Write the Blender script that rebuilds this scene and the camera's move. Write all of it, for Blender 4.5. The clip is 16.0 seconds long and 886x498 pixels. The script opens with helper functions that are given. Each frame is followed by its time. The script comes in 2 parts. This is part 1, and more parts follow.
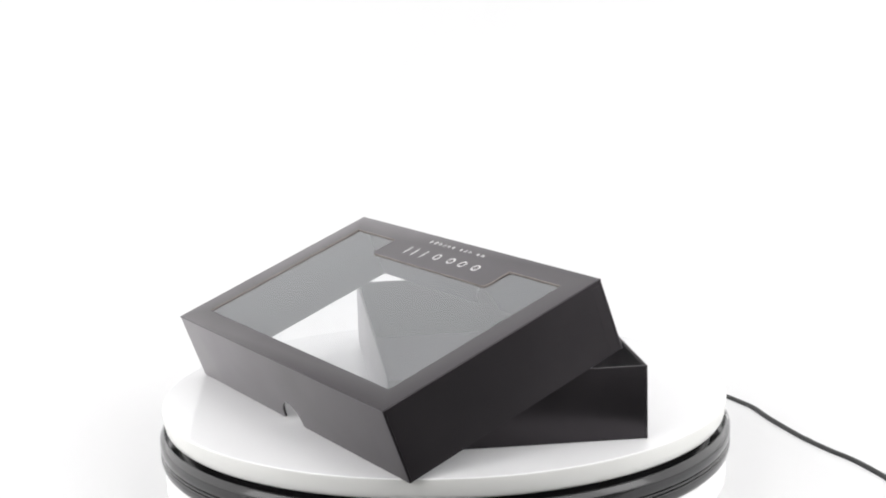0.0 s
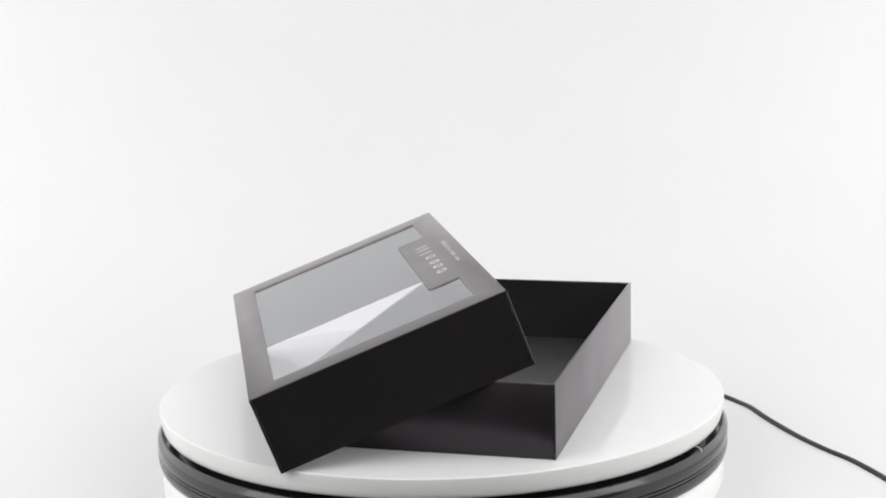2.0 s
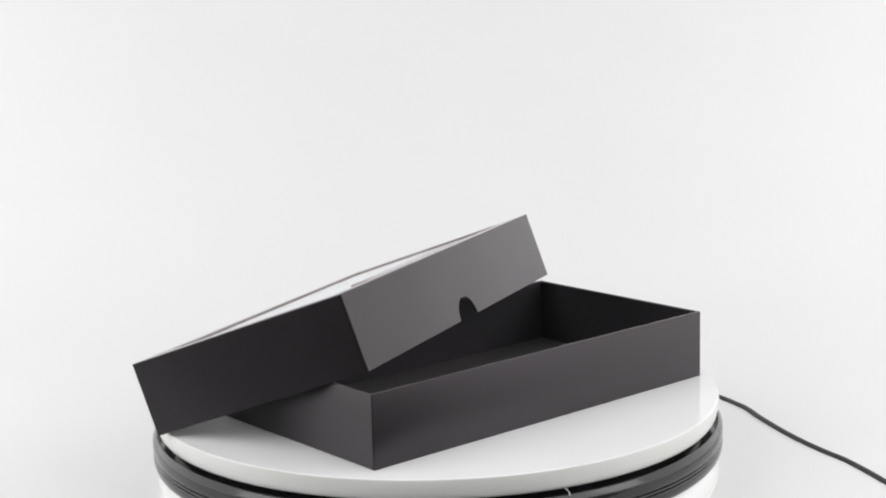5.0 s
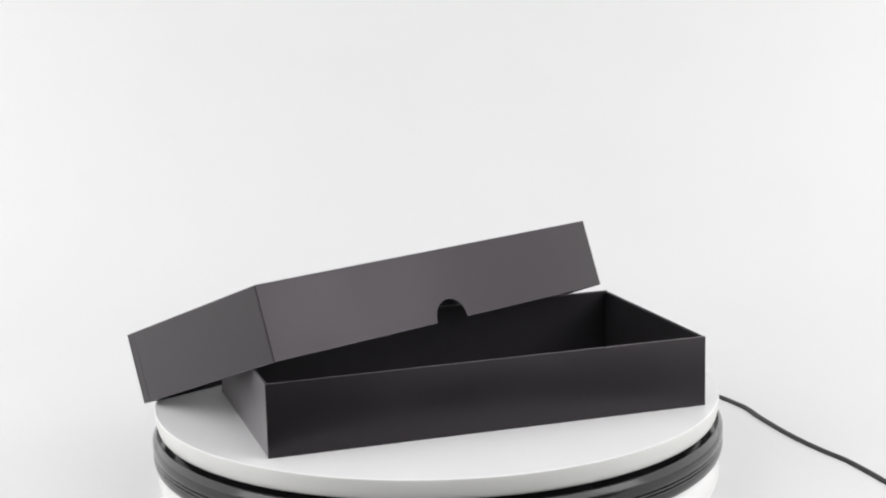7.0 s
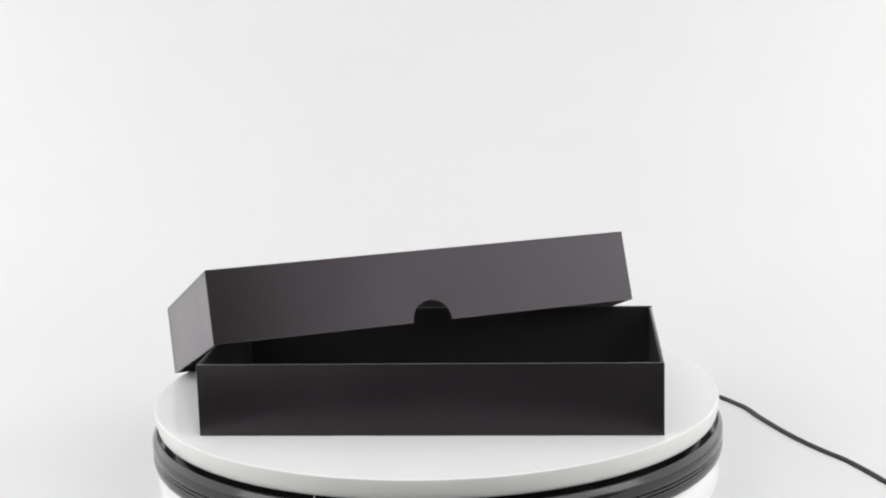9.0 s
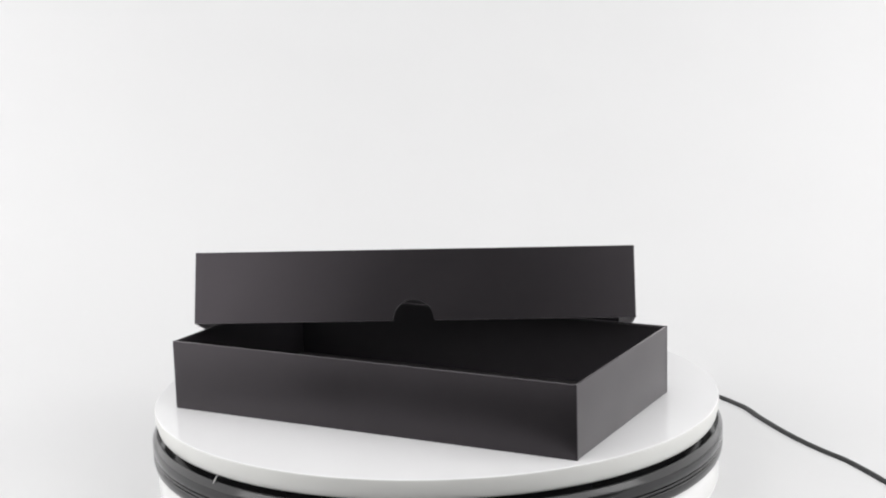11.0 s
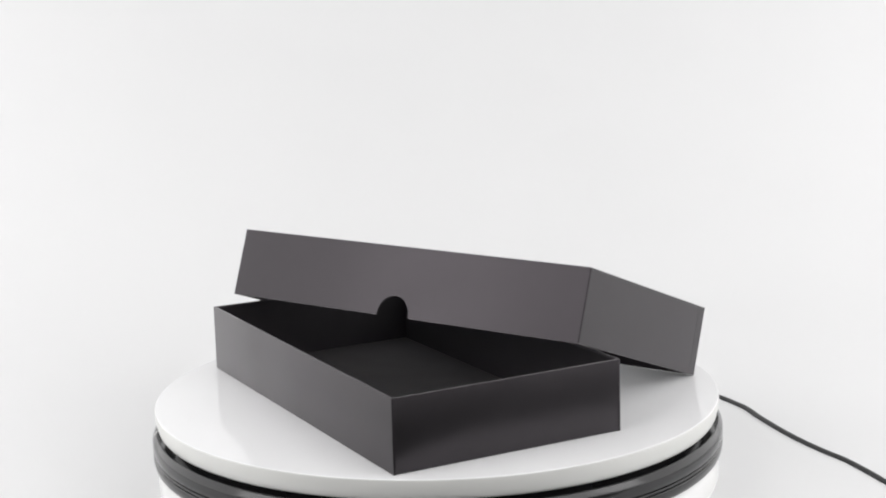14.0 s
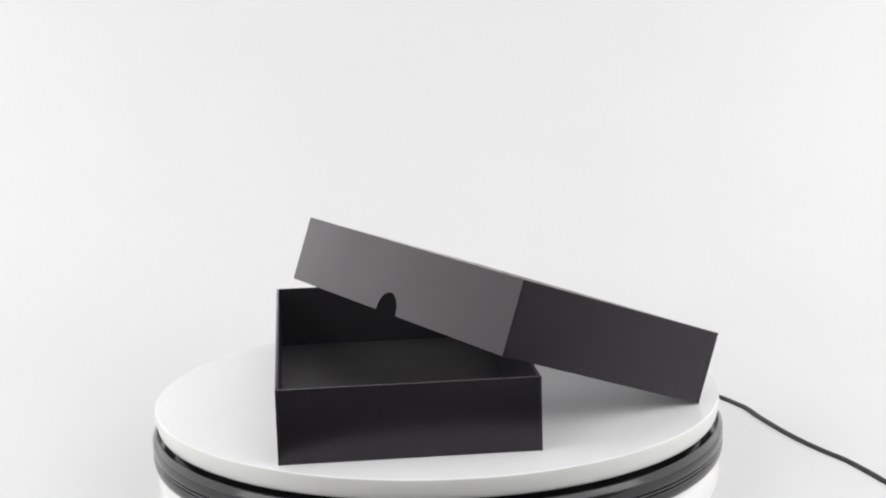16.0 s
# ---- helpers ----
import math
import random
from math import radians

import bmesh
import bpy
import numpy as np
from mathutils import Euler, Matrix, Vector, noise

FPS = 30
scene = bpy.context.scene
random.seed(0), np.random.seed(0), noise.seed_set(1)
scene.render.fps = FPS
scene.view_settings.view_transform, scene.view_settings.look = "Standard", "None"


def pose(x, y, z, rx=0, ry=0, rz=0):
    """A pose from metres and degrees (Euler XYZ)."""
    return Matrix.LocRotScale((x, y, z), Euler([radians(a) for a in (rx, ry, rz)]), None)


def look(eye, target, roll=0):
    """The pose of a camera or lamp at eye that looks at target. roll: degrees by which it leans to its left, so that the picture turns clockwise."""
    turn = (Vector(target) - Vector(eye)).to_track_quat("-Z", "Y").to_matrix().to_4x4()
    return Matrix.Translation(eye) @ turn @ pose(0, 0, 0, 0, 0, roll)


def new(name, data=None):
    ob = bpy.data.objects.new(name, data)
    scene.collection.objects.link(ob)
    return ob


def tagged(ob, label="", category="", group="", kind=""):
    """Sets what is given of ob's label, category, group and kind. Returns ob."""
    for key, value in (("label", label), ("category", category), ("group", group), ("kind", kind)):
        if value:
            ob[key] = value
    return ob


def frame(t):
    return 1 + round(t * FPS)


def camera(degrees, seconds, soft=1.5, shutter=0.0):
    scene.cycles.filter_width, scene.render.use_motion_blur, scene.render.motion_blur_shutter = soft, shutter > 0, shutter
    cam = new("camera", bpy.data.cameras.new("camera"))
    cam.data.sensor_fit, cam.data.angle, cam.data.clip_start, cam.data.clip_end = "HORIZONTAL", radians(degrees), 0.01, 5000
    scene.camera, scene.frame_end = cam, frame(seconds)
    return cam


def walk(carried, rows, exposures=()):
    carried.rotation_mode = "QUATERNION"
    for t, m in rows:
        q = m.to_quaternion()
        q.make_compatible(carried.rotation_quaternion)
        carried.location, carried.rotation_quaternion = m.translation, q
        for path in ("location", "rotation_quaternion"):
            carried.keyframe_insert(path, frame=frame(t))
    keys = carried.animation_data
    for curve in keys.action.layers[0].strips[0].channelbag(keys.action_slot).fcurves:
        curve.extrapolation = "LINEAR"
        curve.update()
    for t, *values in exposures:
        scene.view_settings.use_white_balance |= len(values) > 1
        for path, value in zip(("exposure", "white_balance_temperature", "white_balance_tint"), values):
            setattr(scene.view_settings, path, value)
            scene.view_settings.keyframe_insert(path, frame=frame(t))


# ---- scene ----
# ---------------------------------------------------------------- camera
EYE = Vector((0.0, -1.28841, 0.36149))


def aim(yaw, pitch):
    """The camera's pose on its tripod, from degrees to the right and degrees down."""
    a, b = radians(yaw), radians(pitch)
    way = Vector((math.sin(a) * math.cos(b), math.cos(a) * math.cos(b), -math.sin(b)))
    return look(EYE, EYE + way, -1.5495)


YAW, PITCH = 0.3815, 10.5535
# seconds, drift to the right and drift down, in degrees
DRIFT = [
    (0.0, -0.275, 0.022), (0.2, -0.36, 0.035), (0.5, -0.310, 0.040), (0.8, -0.14, 0.032),
    (1.0, -0.060, 0.030), (1.2, -0.10, 0.030), (1.5, -0.180, 0.030), (2.0, -0.183, 0.025),
    (2.5, -0.215, 0.022), (2.8, -0.11, 0.0), (3.0, 0.050, -0.012), (3.2, 0.045, -0.008),
    (3.5, 0.0, 0.0), (16.0, 0.0, 0.0),
]
# seconds and stops
STOPS = [(0.0, 0.06), (0.5, 0.01), (1.0, -0.06), (1.5, -0.12), (2.5, -0.19), (3.5, -0.22), (16.0, -0.22)]
cam = camera(31.872, 16.0, soft=2.0)
walk(cam, [(t, aim(YAW + a, PITCH + b)) for t, a, b in DRIFT], STOPS)

# ---------------------------------------------------------------- world and lamps
TABLE = -0.0725
world = bpy.data.worlds.new("studio")
scene.world = world
world.use_nodes = True
world.node_tree.nodes["Background"].inputs[0].default_value = (0.9, 0.95, 1.0, 1)
world.node_tree.nodes["Background"].inputs[1].default_value = 0.02


def softbox(name, eye, target, wide, high, watts, colour=(1, 1, 1)):
    """A softbox that stands or hangs beyond the edge of the picture."""
    lamp = bpy.data.lights.new(name, "AREA")
    lamp.shape, lamp.size, lamp.size_y, lamp.energy, lamp.color = "RECTANGLE", wide, high, watts, colour
    ob = new(name, lamp)
    ob.matrix_world = look(eye, target)
    return ob


softbox("softbox_left", (-0.98, 0.45, 0.44), (0.0, 0.45, 0.44), 1.8, 1.0, 9.0, (1.0, 0.99, 0.995))
softbox("softbox_right", (0.98, 0.40, 0.44), (0.0, 0.40, 0.44), 1.9, 1.0, 9.2, (1.0, 0.99, 0.995))
softbox("softbox_overhead", (0.0, -0.02, 1.75), (0.0, -0.02, 0.0), 2.1, 3.0, 21.0, (0.99, 0.992, 1.0))
softbox("softbox_front_left", (-1.33, -1.00, 0.98), (0.0, 0.0, 0.05), 1.9, 1.3, 23.0, (1.0, 0.99, 0.995))
softbox("softbox_front_right", (1.33, -1.00, 0.98), (0.0, 0.0, 0.05), 1.9, 1.3, 23.0, (1.0, 0.99, 0.995))

# ---------------------------------------------------------------- materials


def material(name, colour, rough, ior=1.5, metal=0.0):
    m = bpy.data.materials.new(name)
    m.use_nodes = True
    b = m.node_tree.nodes["Principled BSDF"]
    b.inputs["Base Color"].default_value = (*colour, 1)
    b.inputs["Roughness"].default_value = rough
    b.inputs["IOR"].default_value = ior
    b.inputs["Metallic"].default_value = metal
    return m, m.node_tree, b


def noise_node(tree, scale, detail=3.0, stretch=(1, 1, 1)):
    co = tree.nodes.new("ShaderNodeTexCoord")
    mp = tree.nodes.new("ShaderNodeMapping")
    mp.inputs["Scale"].default_value = stretch
    n = tree.nodes.new("ShaderNodeTexNoise")
    n.inputs["Scale"].default_value, n.inputs["Detail"].default_value = scale, detail
    tree.links.new(co.outputs["Object"], mp.inputs["Vector"])
    tree.links.new(mp.outputs["Vector"], n.inputs["Vector"])
    return n.outputs["Fac"]


def ranged(tree, value, low, high):
    r = tree.nodes.new("ShaderNodeMapRange")
    r.inputs["From Min"].default_value, r.inputs["From Max"].default_value = 0.3, 0.7
    r.inputs["To Min"].default_value, r.inputs["To Max"].default_value = low, high
    tree.links.new(value, r.inputs["Value"])
    return r.outputs["Result"]


def tinted(tree, bsdf, value, dark, light):
    """Base colour between two near shades."""
    mix = tree.nodes.new("ShaderNodeMix")
    mix.data_type = "RGBA"
    mix.inputs["A"].default_value, mix.inputs["B"].default_value = (*dark, 1), (*light, 1)
    tree.links.new(ranged(tree, value, 0, 1), mix.inputs["Factor"])
    tree.links.new(mix.outputs["Result"], bsdf.inputs["Base Color"])


def bumped(tree, bsdf, value, strength, distance):
    b = tree.nodes.new("ShaderNodeBump")
    b.inputs["Strength"].default_value, b.inputs["Distance"].default_value = strength, distance
    tree.links.new(value, b.inputs["Height"])
    tree.links.new(b.outputs["Normal"], bsdf.inputs["Normal"])


def paper(name, dark, light, rough, ior, sheen=0.0):
    """Satin wrapping paper on board: fine fibre, faint handling marks and the sheen of a matt film."""
    m, tree, b = material(name, light, rough, ior)
    broad, fine = noise_node(tree, 18, 2), noise_node(tree, 130, 2)
    tinted(tree, b, noise_node(tree, 70, 2), dark, light)
    tree.links.new(ranged(tree, broad, rough - 0.03, rough + 0.03), b.inputs["Roughness"])
    bumped(tree, b, fine, 0.03, 0.0002)
    b.inputs["Specular Tint"].default_value = (1.0, 0.905, 0.98, 1)
    b.inputs["Sheen Weight"].default_value, b.inputs["Sheen Roughness"].default_value = sheen, 0.35
    b.inputs["Sheen Tint"].default_value = (1.0, 0.955, 0.985, 1)
    return m


PAPER = paper("anthracite_paper", (0.0052, 0.0048, 0.0055), (0.0068, 0.0062, 0.0070), 0.34, 1.51, 0.55)
LINER = paper("black_liner_paper", (0.012, 0.0115, 0.0128), (0.015, 0.0143, 0.0158), 0.50, 1.45)
FLOOR_LINER = paper("charcoal_floor_paper", (0.030, 0.0292, 0.0292), (0.035, 0.0341, 0.0341), 0.45, 1.5)
BOARD = paper("grey_board_core", (0.27, 0.24, 0.22), (0.35, 0.31, 0.285), 0.85, 1.4)
PRINT, _tree, _b = material("white_foil_print", (0.78, 0.77, 0.76), 0.45)
bumped(_tree, _b, noise_node(_tree, 300, 2), 0.05, 0.0001)

PLATTER, _tree, _b = material("white_gloss_laminate", (0.83, 0.83, 0.835), 0.12, 1.5)
_n = noise_node(_tree, 9, 3)
tinted(_tree, _b, _n, (0.815, 0.815, 0.820), (0.838, 0.838, 0.843))
_tree.links.new(ranged(_tree, noise_node(_tree, 25, 3), 0.05, 0.09), _b.inputs["Roughness"])

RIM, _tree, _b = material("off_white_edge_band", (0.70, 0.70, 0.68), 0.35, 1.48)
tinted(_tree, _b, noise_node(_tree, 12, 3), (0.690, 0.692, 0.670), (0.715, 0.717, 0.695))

SHELL, _tree, _b = material("white_plastic", (0.82, 0.82, 0.81), 0.25, 1.48)
tinted(_tree, _b, noise_node(_tree, 14, 3), (0.80, 0.80, 0.79), (0.84, 0.84, 0.835))

RUBBER, _tree, _b = material("black_plastic", (0.015, 0.015, 0.016), 0.2, 1.5)
tinted(_tree, _b, noise_node(_tree, 20, 3), (0.014, 0.014, 0.015), (0.018, 0.018, 0.019))
_tree.links.new(ranged(_tree, noise_node(_tree, 35, 3), 0.09, 0.15), _b.inputs["Roughness"])

CABLE, _tree, _b = material("black_cable_rubber", (0.022, 0.023, 0.023), 0.5, 1.5)
tinted(_tree, _b, noise_node(_tree, 90, 3), (0.018, 0.019, 0.019), (0.030, 0.031, 0.031))

SWEEP, _tree, _b = material("white_backdrop", (0.705, 0.705, 0.705), 0.6, 1.4)
tinted(_tree, _b, noise_node(_tree, 3, 4), (0.697, 0.698, 0.700), (0.711, 0.712, 0.714))
bumped(_tree, _b, noise_node(_tree, 40, 3), 0.03, 0.0004)

ROOM, _tree, _b = material("off_white_wall_paint", (0.55, 0.55, 0.54), 0.8, 1.4)
tinted(_tree, _b, noise_node(_tree, 2, 4), (0.52, 0.52, 0.51), (0.57, 0.57, 0.56))
FLOOR, _tree, _b = material("dark_studio_floor", (0.04, 0.04, 0.04), 0.7, 1.4)
tinted(_tree, _b, noise_node(_tree, 4, 4), (0.034, 0.034, 0.034), (0.046, 0.046, 0.046))

FILM = bpy.data.materials.new("clear_window_film")
FILM.use_nodes = True
_tree = FILM.node_tree
_tree.nodes.clear()
# too thin to bend the light: clear, with the mirror gloss of both its faces
_out, _mix = _tree.nodes.new("ShaderNodeOutputMaterial"), _tree.nodes.new("ShaderNodeMixShader")
_clear, _gloss = _tree.nodes.new("ShaderNodeBsdfTransparent"), _tree.nodes.new("ShaderNodeBsdfGlossy")
_fresnel, _both = _tree.nodes.new("ShaderNodeFresnel"), _tree.nodes.new("ShaderNodeMath")
_clear.inputs["Color"].default_value = (0.97, 0.97, 0.97, 1)
_gloss.inputs["Color"].default_value = (0.97, 0.985, 1.0, 1)
_gloss.inputs["Roughness"].default_value = 0.09
_fresnel.inputs["IOR"].default_value = 2.5
_both.operation, _both.use_clamp = "MULTIPLY", True
_both.inputs[1].default_value = 1.4
_tree.links.new(_fresnel.outputs[0], _both.inputs[0])
_tree.links.new(_both.outputs[0], _mix.inputs[0])
_tree.links.new(_clear.outputs[0], _mix.inputs[1])
_tree.links.new(_gloss.outputs[0], _mix.inputs[2])
_tree.links.new(_mix.outputs[0], _out.inputs[0])
CLEAR = bpy.data.materials.new("clear_film_back")
CLEAR.use_nodes = True
_tree = CLEAR.node_tree
_tree.nodes.clear()
_out, _clear = _tree.nodes.new("ShaderNodeOutputMaterial"), _tree.nodes.new("ShaderNodeBsdfTransparent")
_tree.links.new(_clear.outputs[0], _out.inputs[0])

# ---------------------------------------------------------------- mesh tools


def part(name, bm, mats, parent=None, label="", smooth=False):
    """Links a bmesh as one mesh object under a thing or a part."""
    me = bpy.data.meshes.new(name)
    bm.normal_update()
    bm.to_mesh(me)
    bm.free()
    for m in (mats if isinstance(mats, (list, tuple)) else [mats]):
        me.materials.append(m)
    if smooth:
        for p in me.polygons:
            p.use_smooth = True
    ob = new(name, me)
    ob.parent = parent
    if label:
        tagged(ob, label)
    return ob


def smooth_by_angle(ob, degrees=35):
    """Smooth faces with sharp edges where the faces fold by more than that."""
    bm = bmesh.new()
    bm.from_mesh(ob.data)
    for f in bm.faces:
        f.smooth = True
    for e in bm.edges:
        e.smooth = len(e.link_faces) == 2 and e.calc_face_angle(0) < radians(degrees)
    bm.to_mesh(ob.data)
    bm.free()
    return ob


def lathe(profile, steps=192, closed=True):
    """A ring or disc turned about z from (radius, height) pairs."""
    bm = bmesh.new()
    rings = []
    for i in range(steps):
        a = 2 * math.pi * i / steps
        rings.append([bm.verts.new((r * math.cos(a), r * math.sin(a), z)) for r, z in profile])
    n = len(profile)
    for i in range(steps):
        a, b = rings[i], rings[(i + 1) % steps]
        for j in range(n if closed else n - 1):
            k = (j + 1) % n
            bm.faces.new((a[j], b[j], b[k], a[k]))
    bmesh.ops.recalc_face_normals(bm, faces=bm.faces)
    return bm


def arc(cx, cy, r, a0, a1, steps):
    return [(cx + r * math.cos(radians(a0 + (a1 - a0) * i / steps)),
             cy + r * math.sin(radians(a0 + (a1 - a0) * i / steps))) for i in range(steps + 1)]


def prism(outline, place, thick, holes=()):
    """A flat piece: an outline of (a, b), with holes, made thick. place(a, b, c) gives the point."""
    bm = bmesh.new()
    edges = []
    for loop in (outline, *holes):
        vs = [bm.verts.new((a, b, 0)) for a, b in loop]
        edges += [bm.edges.new((vs[i], vs[(i + 1) % len(vs)])) for i in range(len(vs))]
    bmesh.ops.triangle_fill(bm, use_beauty=True, use_dissolve=False, edges=edges)
    bmesh.ops.dissolve_limit(bm, angle_limit=0.01, verts=bm.verts, edges=bm.edges) if not holes else None
    geo = bmesh.ops.extrude_face_region(bm, geom=bm.faces[:])
    for v in geo["geom"]:
        if isinstance(v, bmesh.types.BMVert):
            v.co.z = thick
    for v in bm.verts:
        v.co = place(*v.co)
    bmesh.ops.recalc_face_normals(bm, faces=bm.faces)
    return bm


def soften(bm, width, pick, segments=3):
    """Round the edges that pick(edge) chooses."""
    es = [e for e in bm.edges if len(e.link_faces) == 2 and e.calc_face_angle(0) > 0.5 and pick(e)]
    bmesh.ops.bevel(bm, geom=es, offset=width, segments=segments, profile=0.5, affect="EDGES", clamp_overlap=True)
    return bm


def box(x0, x1, y0, y1, z0, z1):
    bm = bmesh.new()
    bmesh.ops.create_cube(bm, size=1)
    for v in bm.verts:
        v.co = Vector((x0 + (v.co.x + 0.5) * (x1 - x0), y0 + (v.co.y + 0.5) * (y1 - y0), z0 + (v.co.z + 0.5) * (z1 - z0)))
    return bm


def tube(points, radius, sides=14):
    """A round cord along a smooth line through the points."""
    pts = [Vector(p) for p in points]
    line = []
    for i in range(len(pts) - 1):
        p0, p1, p2, p3 = pts[max(i - 1, 0)], pts[i], pts[i + 1], pts[min(i + 2, len(pts) - 1)]
        for k in range(8):
            t = k / 8
            line.append(0.5 * (2 * p1 + (p2 - p0) * t + (2 * p0 - 5 * p1 + 4 * p2 - p3) * t * t
                               + (3 * p1 - p0 - 3 * p2 + p3) * t ** 3))
    line.append(pts[-1])
    bm = bmesh.new()
    rings = []
    for i, p in enumerate(line):
        way = (line[min(i + 1, len(line) - 1)] - line[max(i - 1, 0)]).normalized()
        side = way.orthogonal().normalized() if abs(way.z) > 0.95 else way.cross(Vector((0, 0, 1))).normalized()
        up = side.cross(way)
        rings.append([bm.verts.new(p + radius * (side * math.cos(2 * math.pi * k / sides)
                                                 + up * math.sin(2 * math.pi * k / sides))) for k in range(sides)])
    for a, b in zip(rings, rings[1:]):
        for k in range(sides):
            bm.faces.new((a[k], a[(k + 1) % sides], b[(k + 1) % sides], b[k]))
    bm.faces.new(rings[0])
    bm.faces.new(rings[-1])
    bmesh.ops.recalc_face_normals(bm, faces=bm.faces)
    return bm


# ---------------------------------------------------------------- the studio
def build_studio():
    # one white sheet: table, curve and back
    line = [(-0.27, TABLE)] + [(0.45 + a, TABLE + 1.10 + b) for a, b in arc(0, 0, 1.10, -90, 0, 40)] + [(1.55, 2.20)]
    bm = bmesh.new()
    rows = [[bm.verts.new((x, y, z)) for y, z in line] for x in (-0.92, -0.46, 0.0, 0.46, 0.92)]
    for a, b in zip(rows, rows[1:]):
        for k in range(len(line) - 1):
            bm.faces.new((a[k], a[k + 1], b[k + 1], b[k]))
    bmesh.ops.recalc_face_normals(bm, faces=bm.faces)
    bmesh.ops.solidify(bm, geom=bm.faces[:], thickness=0.003)
    sheet = smooth_by_angle(part("backdrop", bm, SWEEP))
    tagged(sheet, "seamless white backdrop sheet curving up behind table", "backdrop", kind="structure")

    # the room round it
    for name, dims in (("floor", (-2.6, 2.6, -3.2, 2.4, -0.95, -0.90)), ("ceiling", (-2.6, 2.6, -3.2, 2.4, 2.5, 2.55)),
                       ("wall_north", (-2.6, 2.6, 2.4, 2.45, -0.95, 2.55)), ("wall_south", (-2.6, 2.6, -3.25, -3.2, -0.95, 2.55)),
                       ("wall_west", (-2.65, -2.6, -3.25, 2.45, -0.95, 2.55)), ("wall_east", (2.6, 2.65, -3.25, 2.45, -0.95, 2.55))):
        tagged(part(name, box(*dims), FLOOR if name == "floor" else ROOM), ("plain dark grey studio " if name == "floor" else "plain off-white painted studio ") + name.split("_")[0], name.split("_")[0], kind="structure")
    table = new("studio_table")
    tagged(table, "plain white table under the backdrop sheet", "table")
    top = TABLE - 0.003
    part("tabletop", soften(box(-0.90, 0.90, -0.26, 0.44, top - 0.03, top - 0.0002), 0.003, lambda e: True), SHELL, table)
    for x in (-0.84, 0.84):
        for y in (-0.20, 0.36):
            part("leg", box(x - 0.03, x + 0.03, y - 0.03, y + 0.03, -0.90, top - 0.03), SHELL, table)


# ---------------------------------------------------------------- the turntable
def build_turntable():
    stand = new("turntable")
    stand.location = (0, 0, TABLE)
    tagged(stand, "white motorised turntable with black bumper ring", "turntable")
    up = -TABLE

    base = [(0.0005, 0.0)] + arc(0.2345, 0.004, 0.004, -90, 0, 4) + arc(0.2345, up - 0.0514, 0.004, 0, 90, 4) + [(0.0005, up - 0.0474)]
    smooth_by_angle(part("base", lathe(base, closed=False), SHELL, stand, "glossy white plastic base drum"))

    # bumper ring: a sloping shoulder, a flat band, twin grooves and a rounded foot
    ring = [(0.226, -0.0478), (0.2370, -0.0478), (0.2393, -0.0470), (0.2408, -0.0455), (0.2416, -0.0430), (0.2419, -0.0400),
            (0.2419, -0.0386), (0.2415, -0.0380), (0.2400, -0.0376), (0.2400, -0.0372), (0.2415, -0.0368), (0.2419, -0.0362),
            (0.2419, -0.0356), (0.2415, -0.0350), (0.2400, -0.0346), (0.2400, -0.0342), (0.2415, -0.0338), (0.2419, -0.0332),
            (0.2420, -0.0300), (0.2419, -0.0262), (0.2416, -0.0247), (0.2409, -0.0235), (0.2400, -0.0222),
            (0.2393, -0.0211), (0.2388, -0.0205), (0.2382, -0.0203), (0.2377, -0.0207), (0.2372, -0.0220), (0.2368, -0.0300), (0.226, -0.0300)]
    ring = [(r, up + h) for r, h in ring]
    smooth_by_angle(part("bumper_ring", lathe(ring, 256), RUBBER, stand, "satin black bumper ring with twin fine grooves"), 50)

    hub = [(0.0005, up - 0.0300), (0.2262, up - 0.0300), (0.2262, up - 0.0172), (0.0005, up - 0.0172)]
    part("hub", lathe(hub, closed=False), RUBBER, stand, "black recessed bearing hub")

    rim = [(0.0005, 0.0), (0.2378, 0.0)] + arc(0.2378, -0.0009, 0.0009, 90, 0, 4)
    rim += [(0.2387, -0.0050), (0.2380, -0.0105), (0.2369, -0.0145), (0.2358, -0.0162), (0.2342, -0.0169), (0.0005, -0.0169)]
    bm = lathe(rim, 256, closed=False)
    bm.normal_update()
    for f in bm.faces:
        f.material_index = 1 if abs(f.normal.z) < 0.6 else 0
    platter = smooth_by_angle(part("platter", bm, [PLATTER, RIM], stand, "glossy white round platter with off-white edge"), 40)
    platter.location = (0, 0, up)

    # a loose thread caught under the edge
    a = radians(-181)
    pts = []
    for r, z, d in ((0.2345, -0.0167, 0.0), (0.2376, -0.0178, 0.004), (0.2392, -0.0192, 0.006), (0.2402, -0.0212, 0.004)):
        pts.append((r * math.cos(a + d), r * math.sin(a + d), z))
    part("thread", tube(pts, 0.00035, 6), PRINT, platter, "short white thread caught under the edge", smooth=True)
    return platter


# ---------------------------------------------------------------- the box
TRAY_L, TRAY_W, TRAY_H = 0.3612, 0.1965, 0.0572
LID_L, LID_W, LID_H = 0.3661, 0.2011, 0.0600


def wall_panel(along, high, thick, place, notch=0.0):
    """An upright board of a box, with a thumb notch in the middle of its lower edge where asked."""
    h = along / 2
    line = [(-h, 0.0)]
    if notch:
        line += [(-notch - 0.001, 0.0)]
        line += arc(0, 0.0012, notch, 180, 0, 28)
        line += [(notch + 0.001, 0.0)]
    line += [(h, 0.0), (h, high), (-h, high)]
    return prism(line, place, thick)


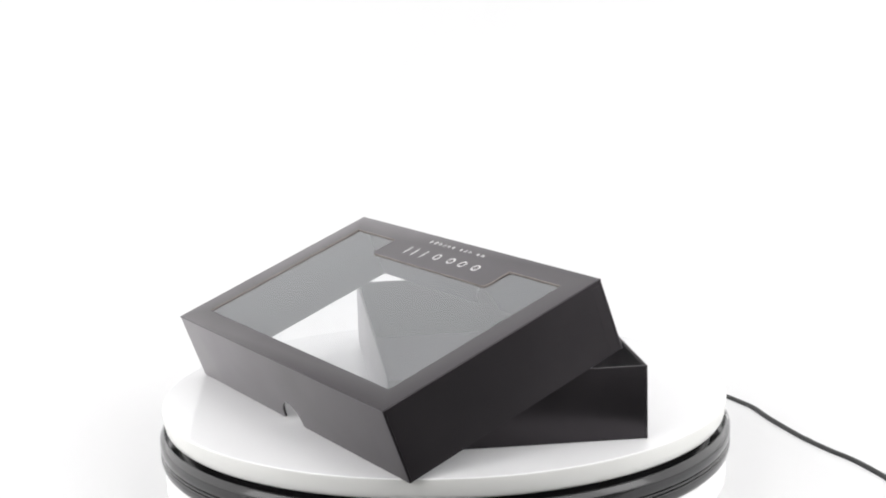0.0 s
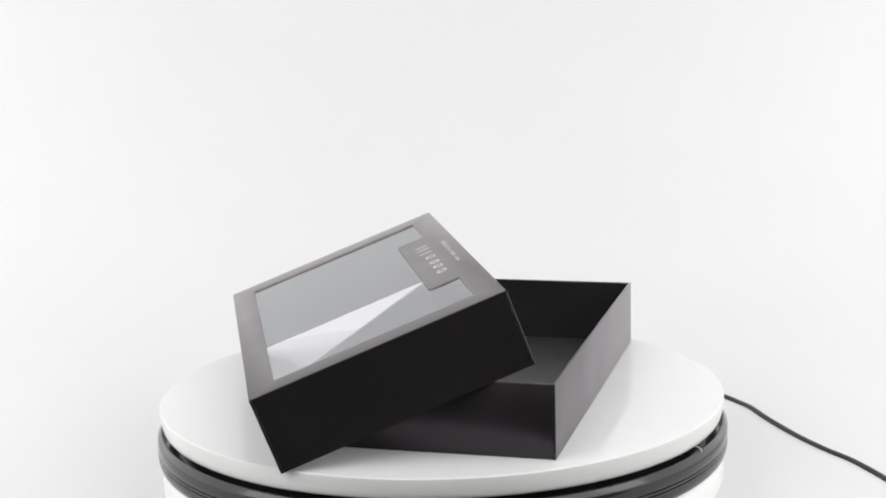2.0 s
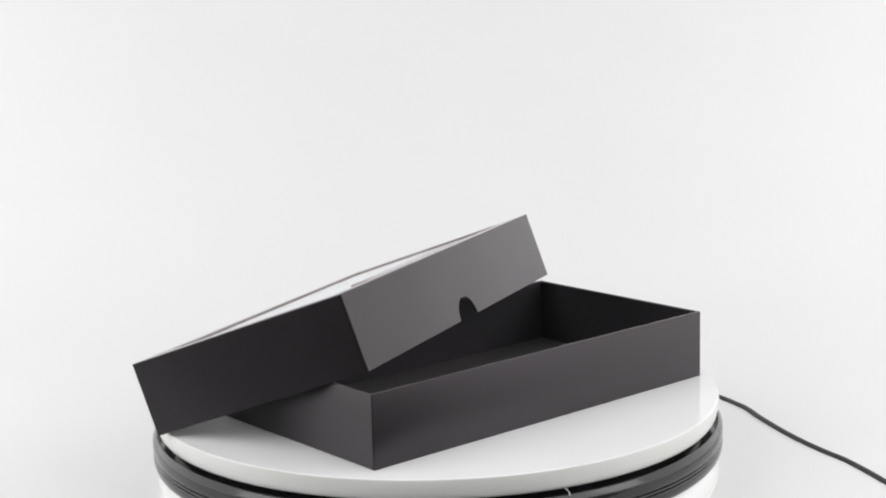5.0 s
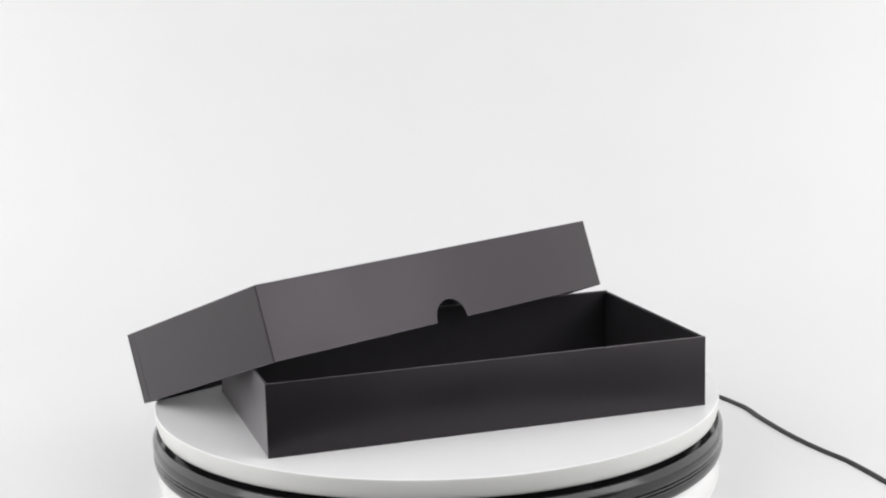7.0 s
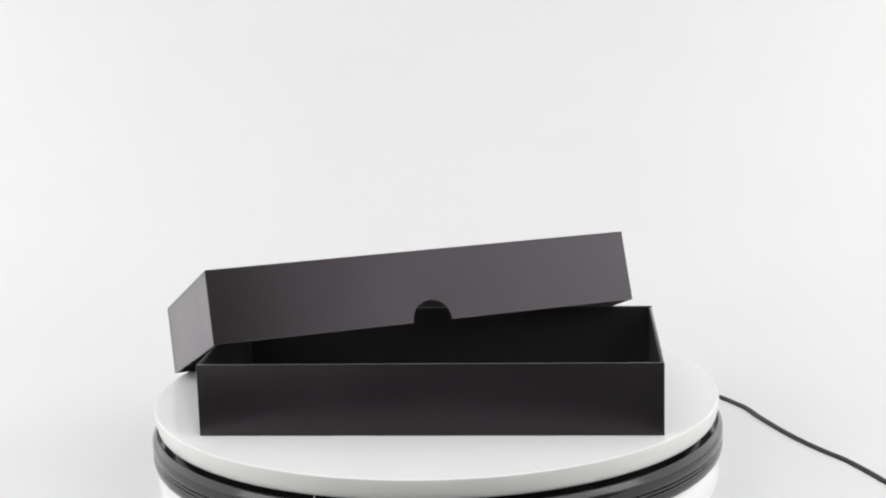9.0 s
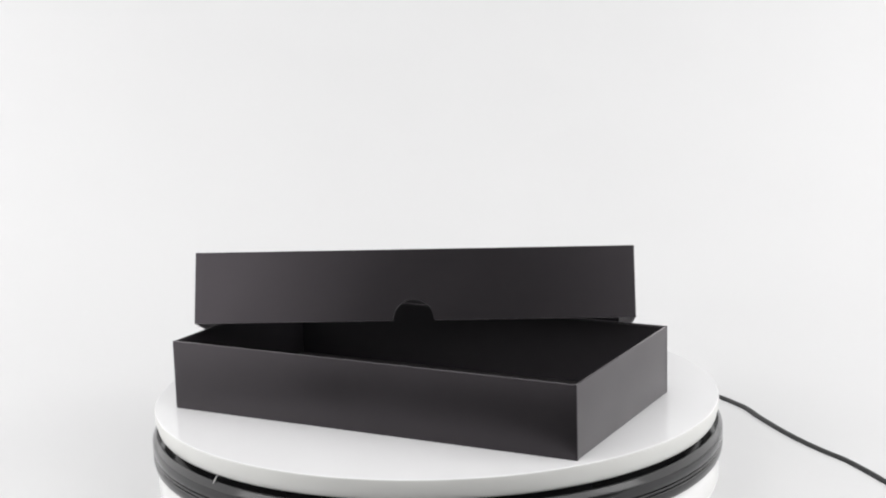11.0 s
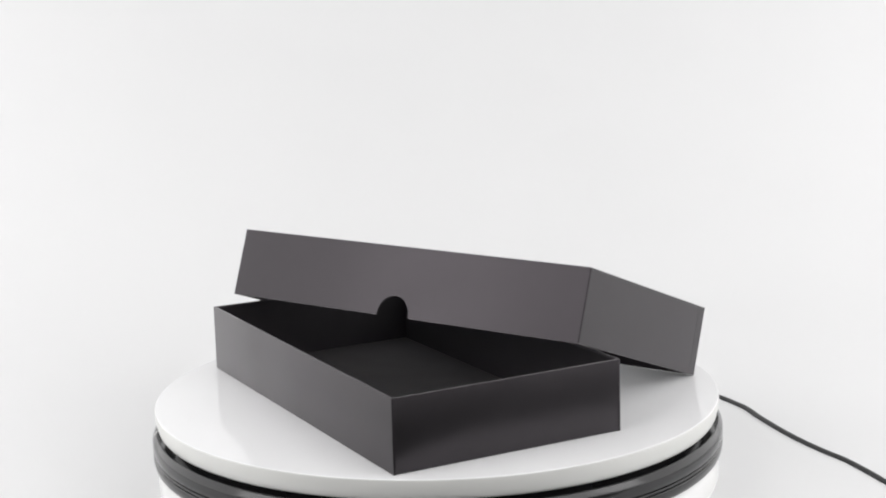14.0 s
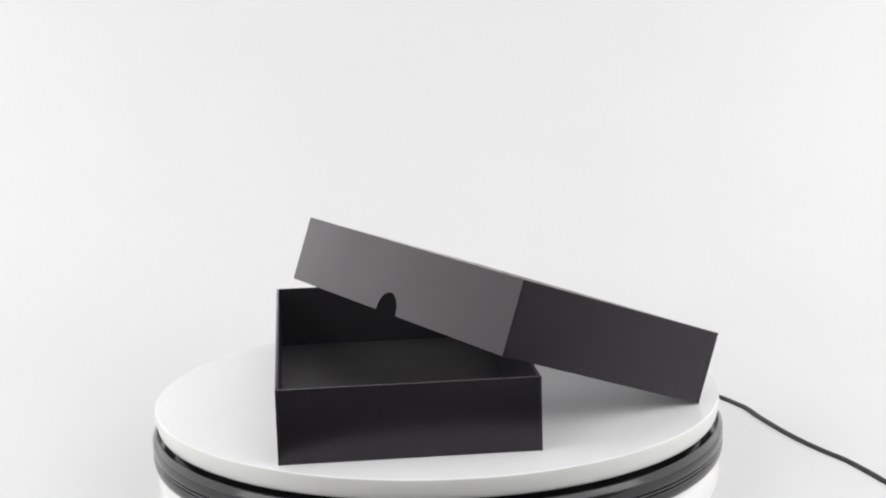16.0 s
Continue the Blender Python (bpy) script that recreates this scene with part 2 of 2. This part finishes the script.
def build_tray():
    tray = new("box_tray")
    tagged(tray, "open black cardboard box bottom standing on white platter", "box")
    t, L, W, H = 0.0019, TRAY_L, TRAY_W, TRAY_H
    part("base", box(-L / 2 + t, L / 2 - t, -W / 2 + t, W / 2 - t, 0.0, 0.0016), FLOOR_LINER, tray, "matt black lined cardboard floor")
    for s in (-1, 1):
        bm = wall_panel(L, H, t, lambda a, b, c, s=s: Vector((a, s * (W / 2 - c), b)))
        soften(bm, 0.0009, lambda e: abs(e.verts[0].co.z - e.verts[1].co.z) > 0.01 and abs(abs(e.verts[0].co.y) - W / 2) < 1e-5, 4)
        soften(bm, 0.0005, lambda e: all(v.co.z > H - 1e-5 for v in e.verts), 2)
        smooth_by_angle(part("side_panel", bm, PAPER, tray), 50)
        bm = wall_panel(W - 2 * t - 0.0002, H - 0.0002, t, lambda a, b, c, s=s: Vector((s * (L / 2 - 0.0002 - c), a, b)))
        soften(bm, 0.0006, lambda e: abs(e.verts[0].co.z - e.verts[1].co.z) < 1e-5, 3)
        smooth_by_angle(part("end_panel", bm, PAPER, tray), 50)
    # black lining boards inside the walls, a little lower than the rim
    for s in (-1, 1):
        part("lining", box(-L / 2 + t + 0.0001, L / 2 - t - 0.0001, *sorted((s * (W / 2 - t - 0.0001), s * (W / 2 - t - 0.0007))), 0.0017, H - 0.0012), LINER, tray)
        part("lining", box(*sorted((s * (L / 2 - t - 0.0004), s * (L / 2 - t - 0.0010))), -W / 2 + t + 0.0008, W / 2 - t - 0.0008, 0.0017, H - 0.0012), LINER, tray)
    return tray


def rounded(x0, x1, y0, y1, r):
    return (arc(x1 - r, y1 - r, r, 0, 90, 5) + arc(x0 + r, y1 - r, r, 90, 180, 5)
            + arc(x0 + r, y0 + r, r, 180, 270, 5) + arc(x1 - r, y0 + r, r, 270, 360, 5))


def build_lid():
    lid = new("windowed_cover")
    tagged(lid, "tilted dark grey cardboard lid with clear window leaning on tray", "lid")
    t, L, W, H = 0.0018, LID_L, LID_W, LID_H
    for s in (-1, 1):
        bm = wall_panel(L, H - 0.0011, t, lambda a, b, c, s=s: Vector((a, s * (W / 2 - c), b)), 0.0165)
        soften(bm, 0.0009, lambda e: abs(e.verts[0].co.z - e.verts[1].co.z) > 0.01 and abs(abs(e.verts[0].co.y) - W / 2) < 1e-5
               and abs(e.verts[0].co.x) > L / 2 - 1e-5, 4)
        smooth_by_angle(part("side_panel", bm, PAPER, lid, "dark grey long side with half-round thumb notch"), 45)
        bm = wall_panel(W - 2 * t - 0.0004, H - 0.0011, t, lambda a, b, c, s=s: Vector((s * (L / 2 - 0.0003 - c), a, b)))
        end = smooth_by_angle(part("end_panel", bm, PAPER, lid), 45)
        for d in (-1, 1):
            flap = box(*sorted((s * (L / 2 - 0.0003), s * (L / 2 - 0.0002))),
                       *sorted((d * (W / 2 - t - 0.0003), d * (W / 2 - 0.0105))), 0.0004, H - 0.0045)
            part("corner_flap", flap, PAPER, end, "paper flap folded round the corner")

    # top board: a frame round the window, with a tab for the print
    hx, hy, tx, ty = 0.1591, 0.0800, 0.0905, -0.0545
    hole = [(-hx, hy), (-hx, -hy), (-tx, -hy)] + arc(-tx + 0.004, ty - 0.004, 0.004, 180, 90, 4)
    hole += arc(tx - 0.004, ty - 0.004, 0.004, 90, 0, 4) + [(tx, -hy), (hx, -hy), (hx, hy)]
    outline = [(-L / 2, -W / 2), (L / 2, -W / 2), (L / 2, W / 2), (-L / 2, W / 2)]
    bm = prism(outline, lambda a, b, c: Vector((a, b, H - c)), 0.0011, [hole])
    for f in bm.faces:
        c = f.calc_center_median()
        if abs(f.normal.z) < 0.5 and abs(c.x) < L / 2 - 0.001 and abs(c.y) < W / 2 - 0.001:
            f.material_index = 1
    soften(bm, 0.0010, lambda e: all((abs(v.co.x) > L / 2 - 1e-5 or abs(v.co.y) > W / 2 - 1e-5) and v.co.z > H - 1e-5 for v in e.verts), 4)
    smooth_by_angle(part("top_panel", bm, [PAPER, BOARD], lid, "dark grey top frame with printed tab"), 30)

    bm = box(-hx - 0.006, hx + 0.006, -hy - 0.006, hy + 0.006, H - 0.0014, H - 0.0012)
    bm.normal_update()
    for f in bm.faces:
        f.material_index = 0 if f.normal.z > 0.5 else 1
    film = part("window_film", bm, [FILM, CLEAR], lid, "clear glossy plastic window film")
    film.visible_shadow = False

    # the mark: seven plain shapes, and the line of words under it
    y0, xh = -0.0768, 0.0082
    marks = [(-0.0515, 1), (-0.0315, 0), (-0.0138, 0), (0.0080, 0), (0.0275, 2), (0.0425, 2), (0.0545, 2)]
    place = lambda a, b, c: Vector((a, b, H - 0.0003 + c))
    for x, form in marks:
        if form < 2:
            bm = prism(rounded(x - 0.0041, x + 0.0041, y0, y0 + xh, 0.0034), place, 0.00036,
                       [rounded(x - 0.0029, x + 0.0029, y0 + 0.0012, y0 + xh - 0.0012, 0.0022)])
        else:
            bm = prism(rounded(x - 0.0007, x + 0.0007, y0, y0 + xh + 0.0026, 0.0005), place, 0.00036)
        part("printed_mark", bm, PRINT, lid, "plain white printed shape")
    words = bpy.data.curves.new("words", "FONT")
    words.body, words.size, words.align_x, words.align_y = "we are europe", 0.0070, "CENTER", "CENTER"
    words.space_character, words.extrude = 2.05, 0.00015
    temp = new("words", words)
    bpy.context.view_layer.update()
    me = bpy.data.meshes.new_from_object(temp.evaluated_get(bpy.context.evaluated_depsgraph_get()))
    bpy.data.objects.remove(temp)
    me.materials.clear()
    me.materials.append(PRINT)
    line = new("slogan", me)
    line.parent = lid
    line.location = (0.002, -0.0893, H - 0.00004)
    tagged(line, "small white printed words")
    return lid


# ---------------------------------------------------------------- the cable
def build_cable():
    z = TABLE + 0.0030
    pts = [(0.1198, 0.2314, z + 0.012), (0.1648, 0.2580, z + 0.004), (0.2147, 0.2638, z), (0.2518, 0.2319, z),
           (0.2781, 0.1835, z), (0.2887, 0.1606, z), (0.2960, 0.1425, z), (0.3041, 0.1045, z), (0.3185, 0.0523, z), (0.3338, 0.0114, z), (0.3495, -0.0228, z), (0.3620, -0.0638, z), (0.3661, -0.0783, z),
           (0.3935, -0.1529, z), (0.4320, -0.2231, z), (0.5630, -0.3036, z), (0.8044, -0.3443, z)]
    tagged(part("power_cable", tube([(x, y, h) for x, y, h in pts], 0.0030), CABLE, smooth=True), "thin black power cable lying on white backdrop", "cable")


build_studio()
platter = build_turntable()
tray = build_tray()
lid = build_lid()
build_cable()

# ---------------------------------------------------------------- what moves
TURN_AT_START, TURN_RATE = 170.48, -11.3516
TRAY_ON_PLATTER = pose(-0.03378, -0.01594, 0.0002, 0, 0, -73.708)
LID_ON_PLATTER = pose(0.04692, 0.06113, 0.09045, -20.12, -0.04, -48.955) @ pose(0, 0, -0.0594)


def motions():
    times = [i * 0.5 for i in range(33)]
    turn = {t: pose(0, 0, 0, 0, 0, TURN_AT_START + TURN_RATE * max(t, 0.035)) for t in times}
    walk(platter, [(t, pose(0, 0, -TABLE) @ turn[t]) for t in times])
    walk(tray, [(t, turn[t] @ TRAY_ON_PLATTER) for t in times])
    walk(lid, [(t, turn[t] @ LID_ON_PLATTER) for t in times])


motions()
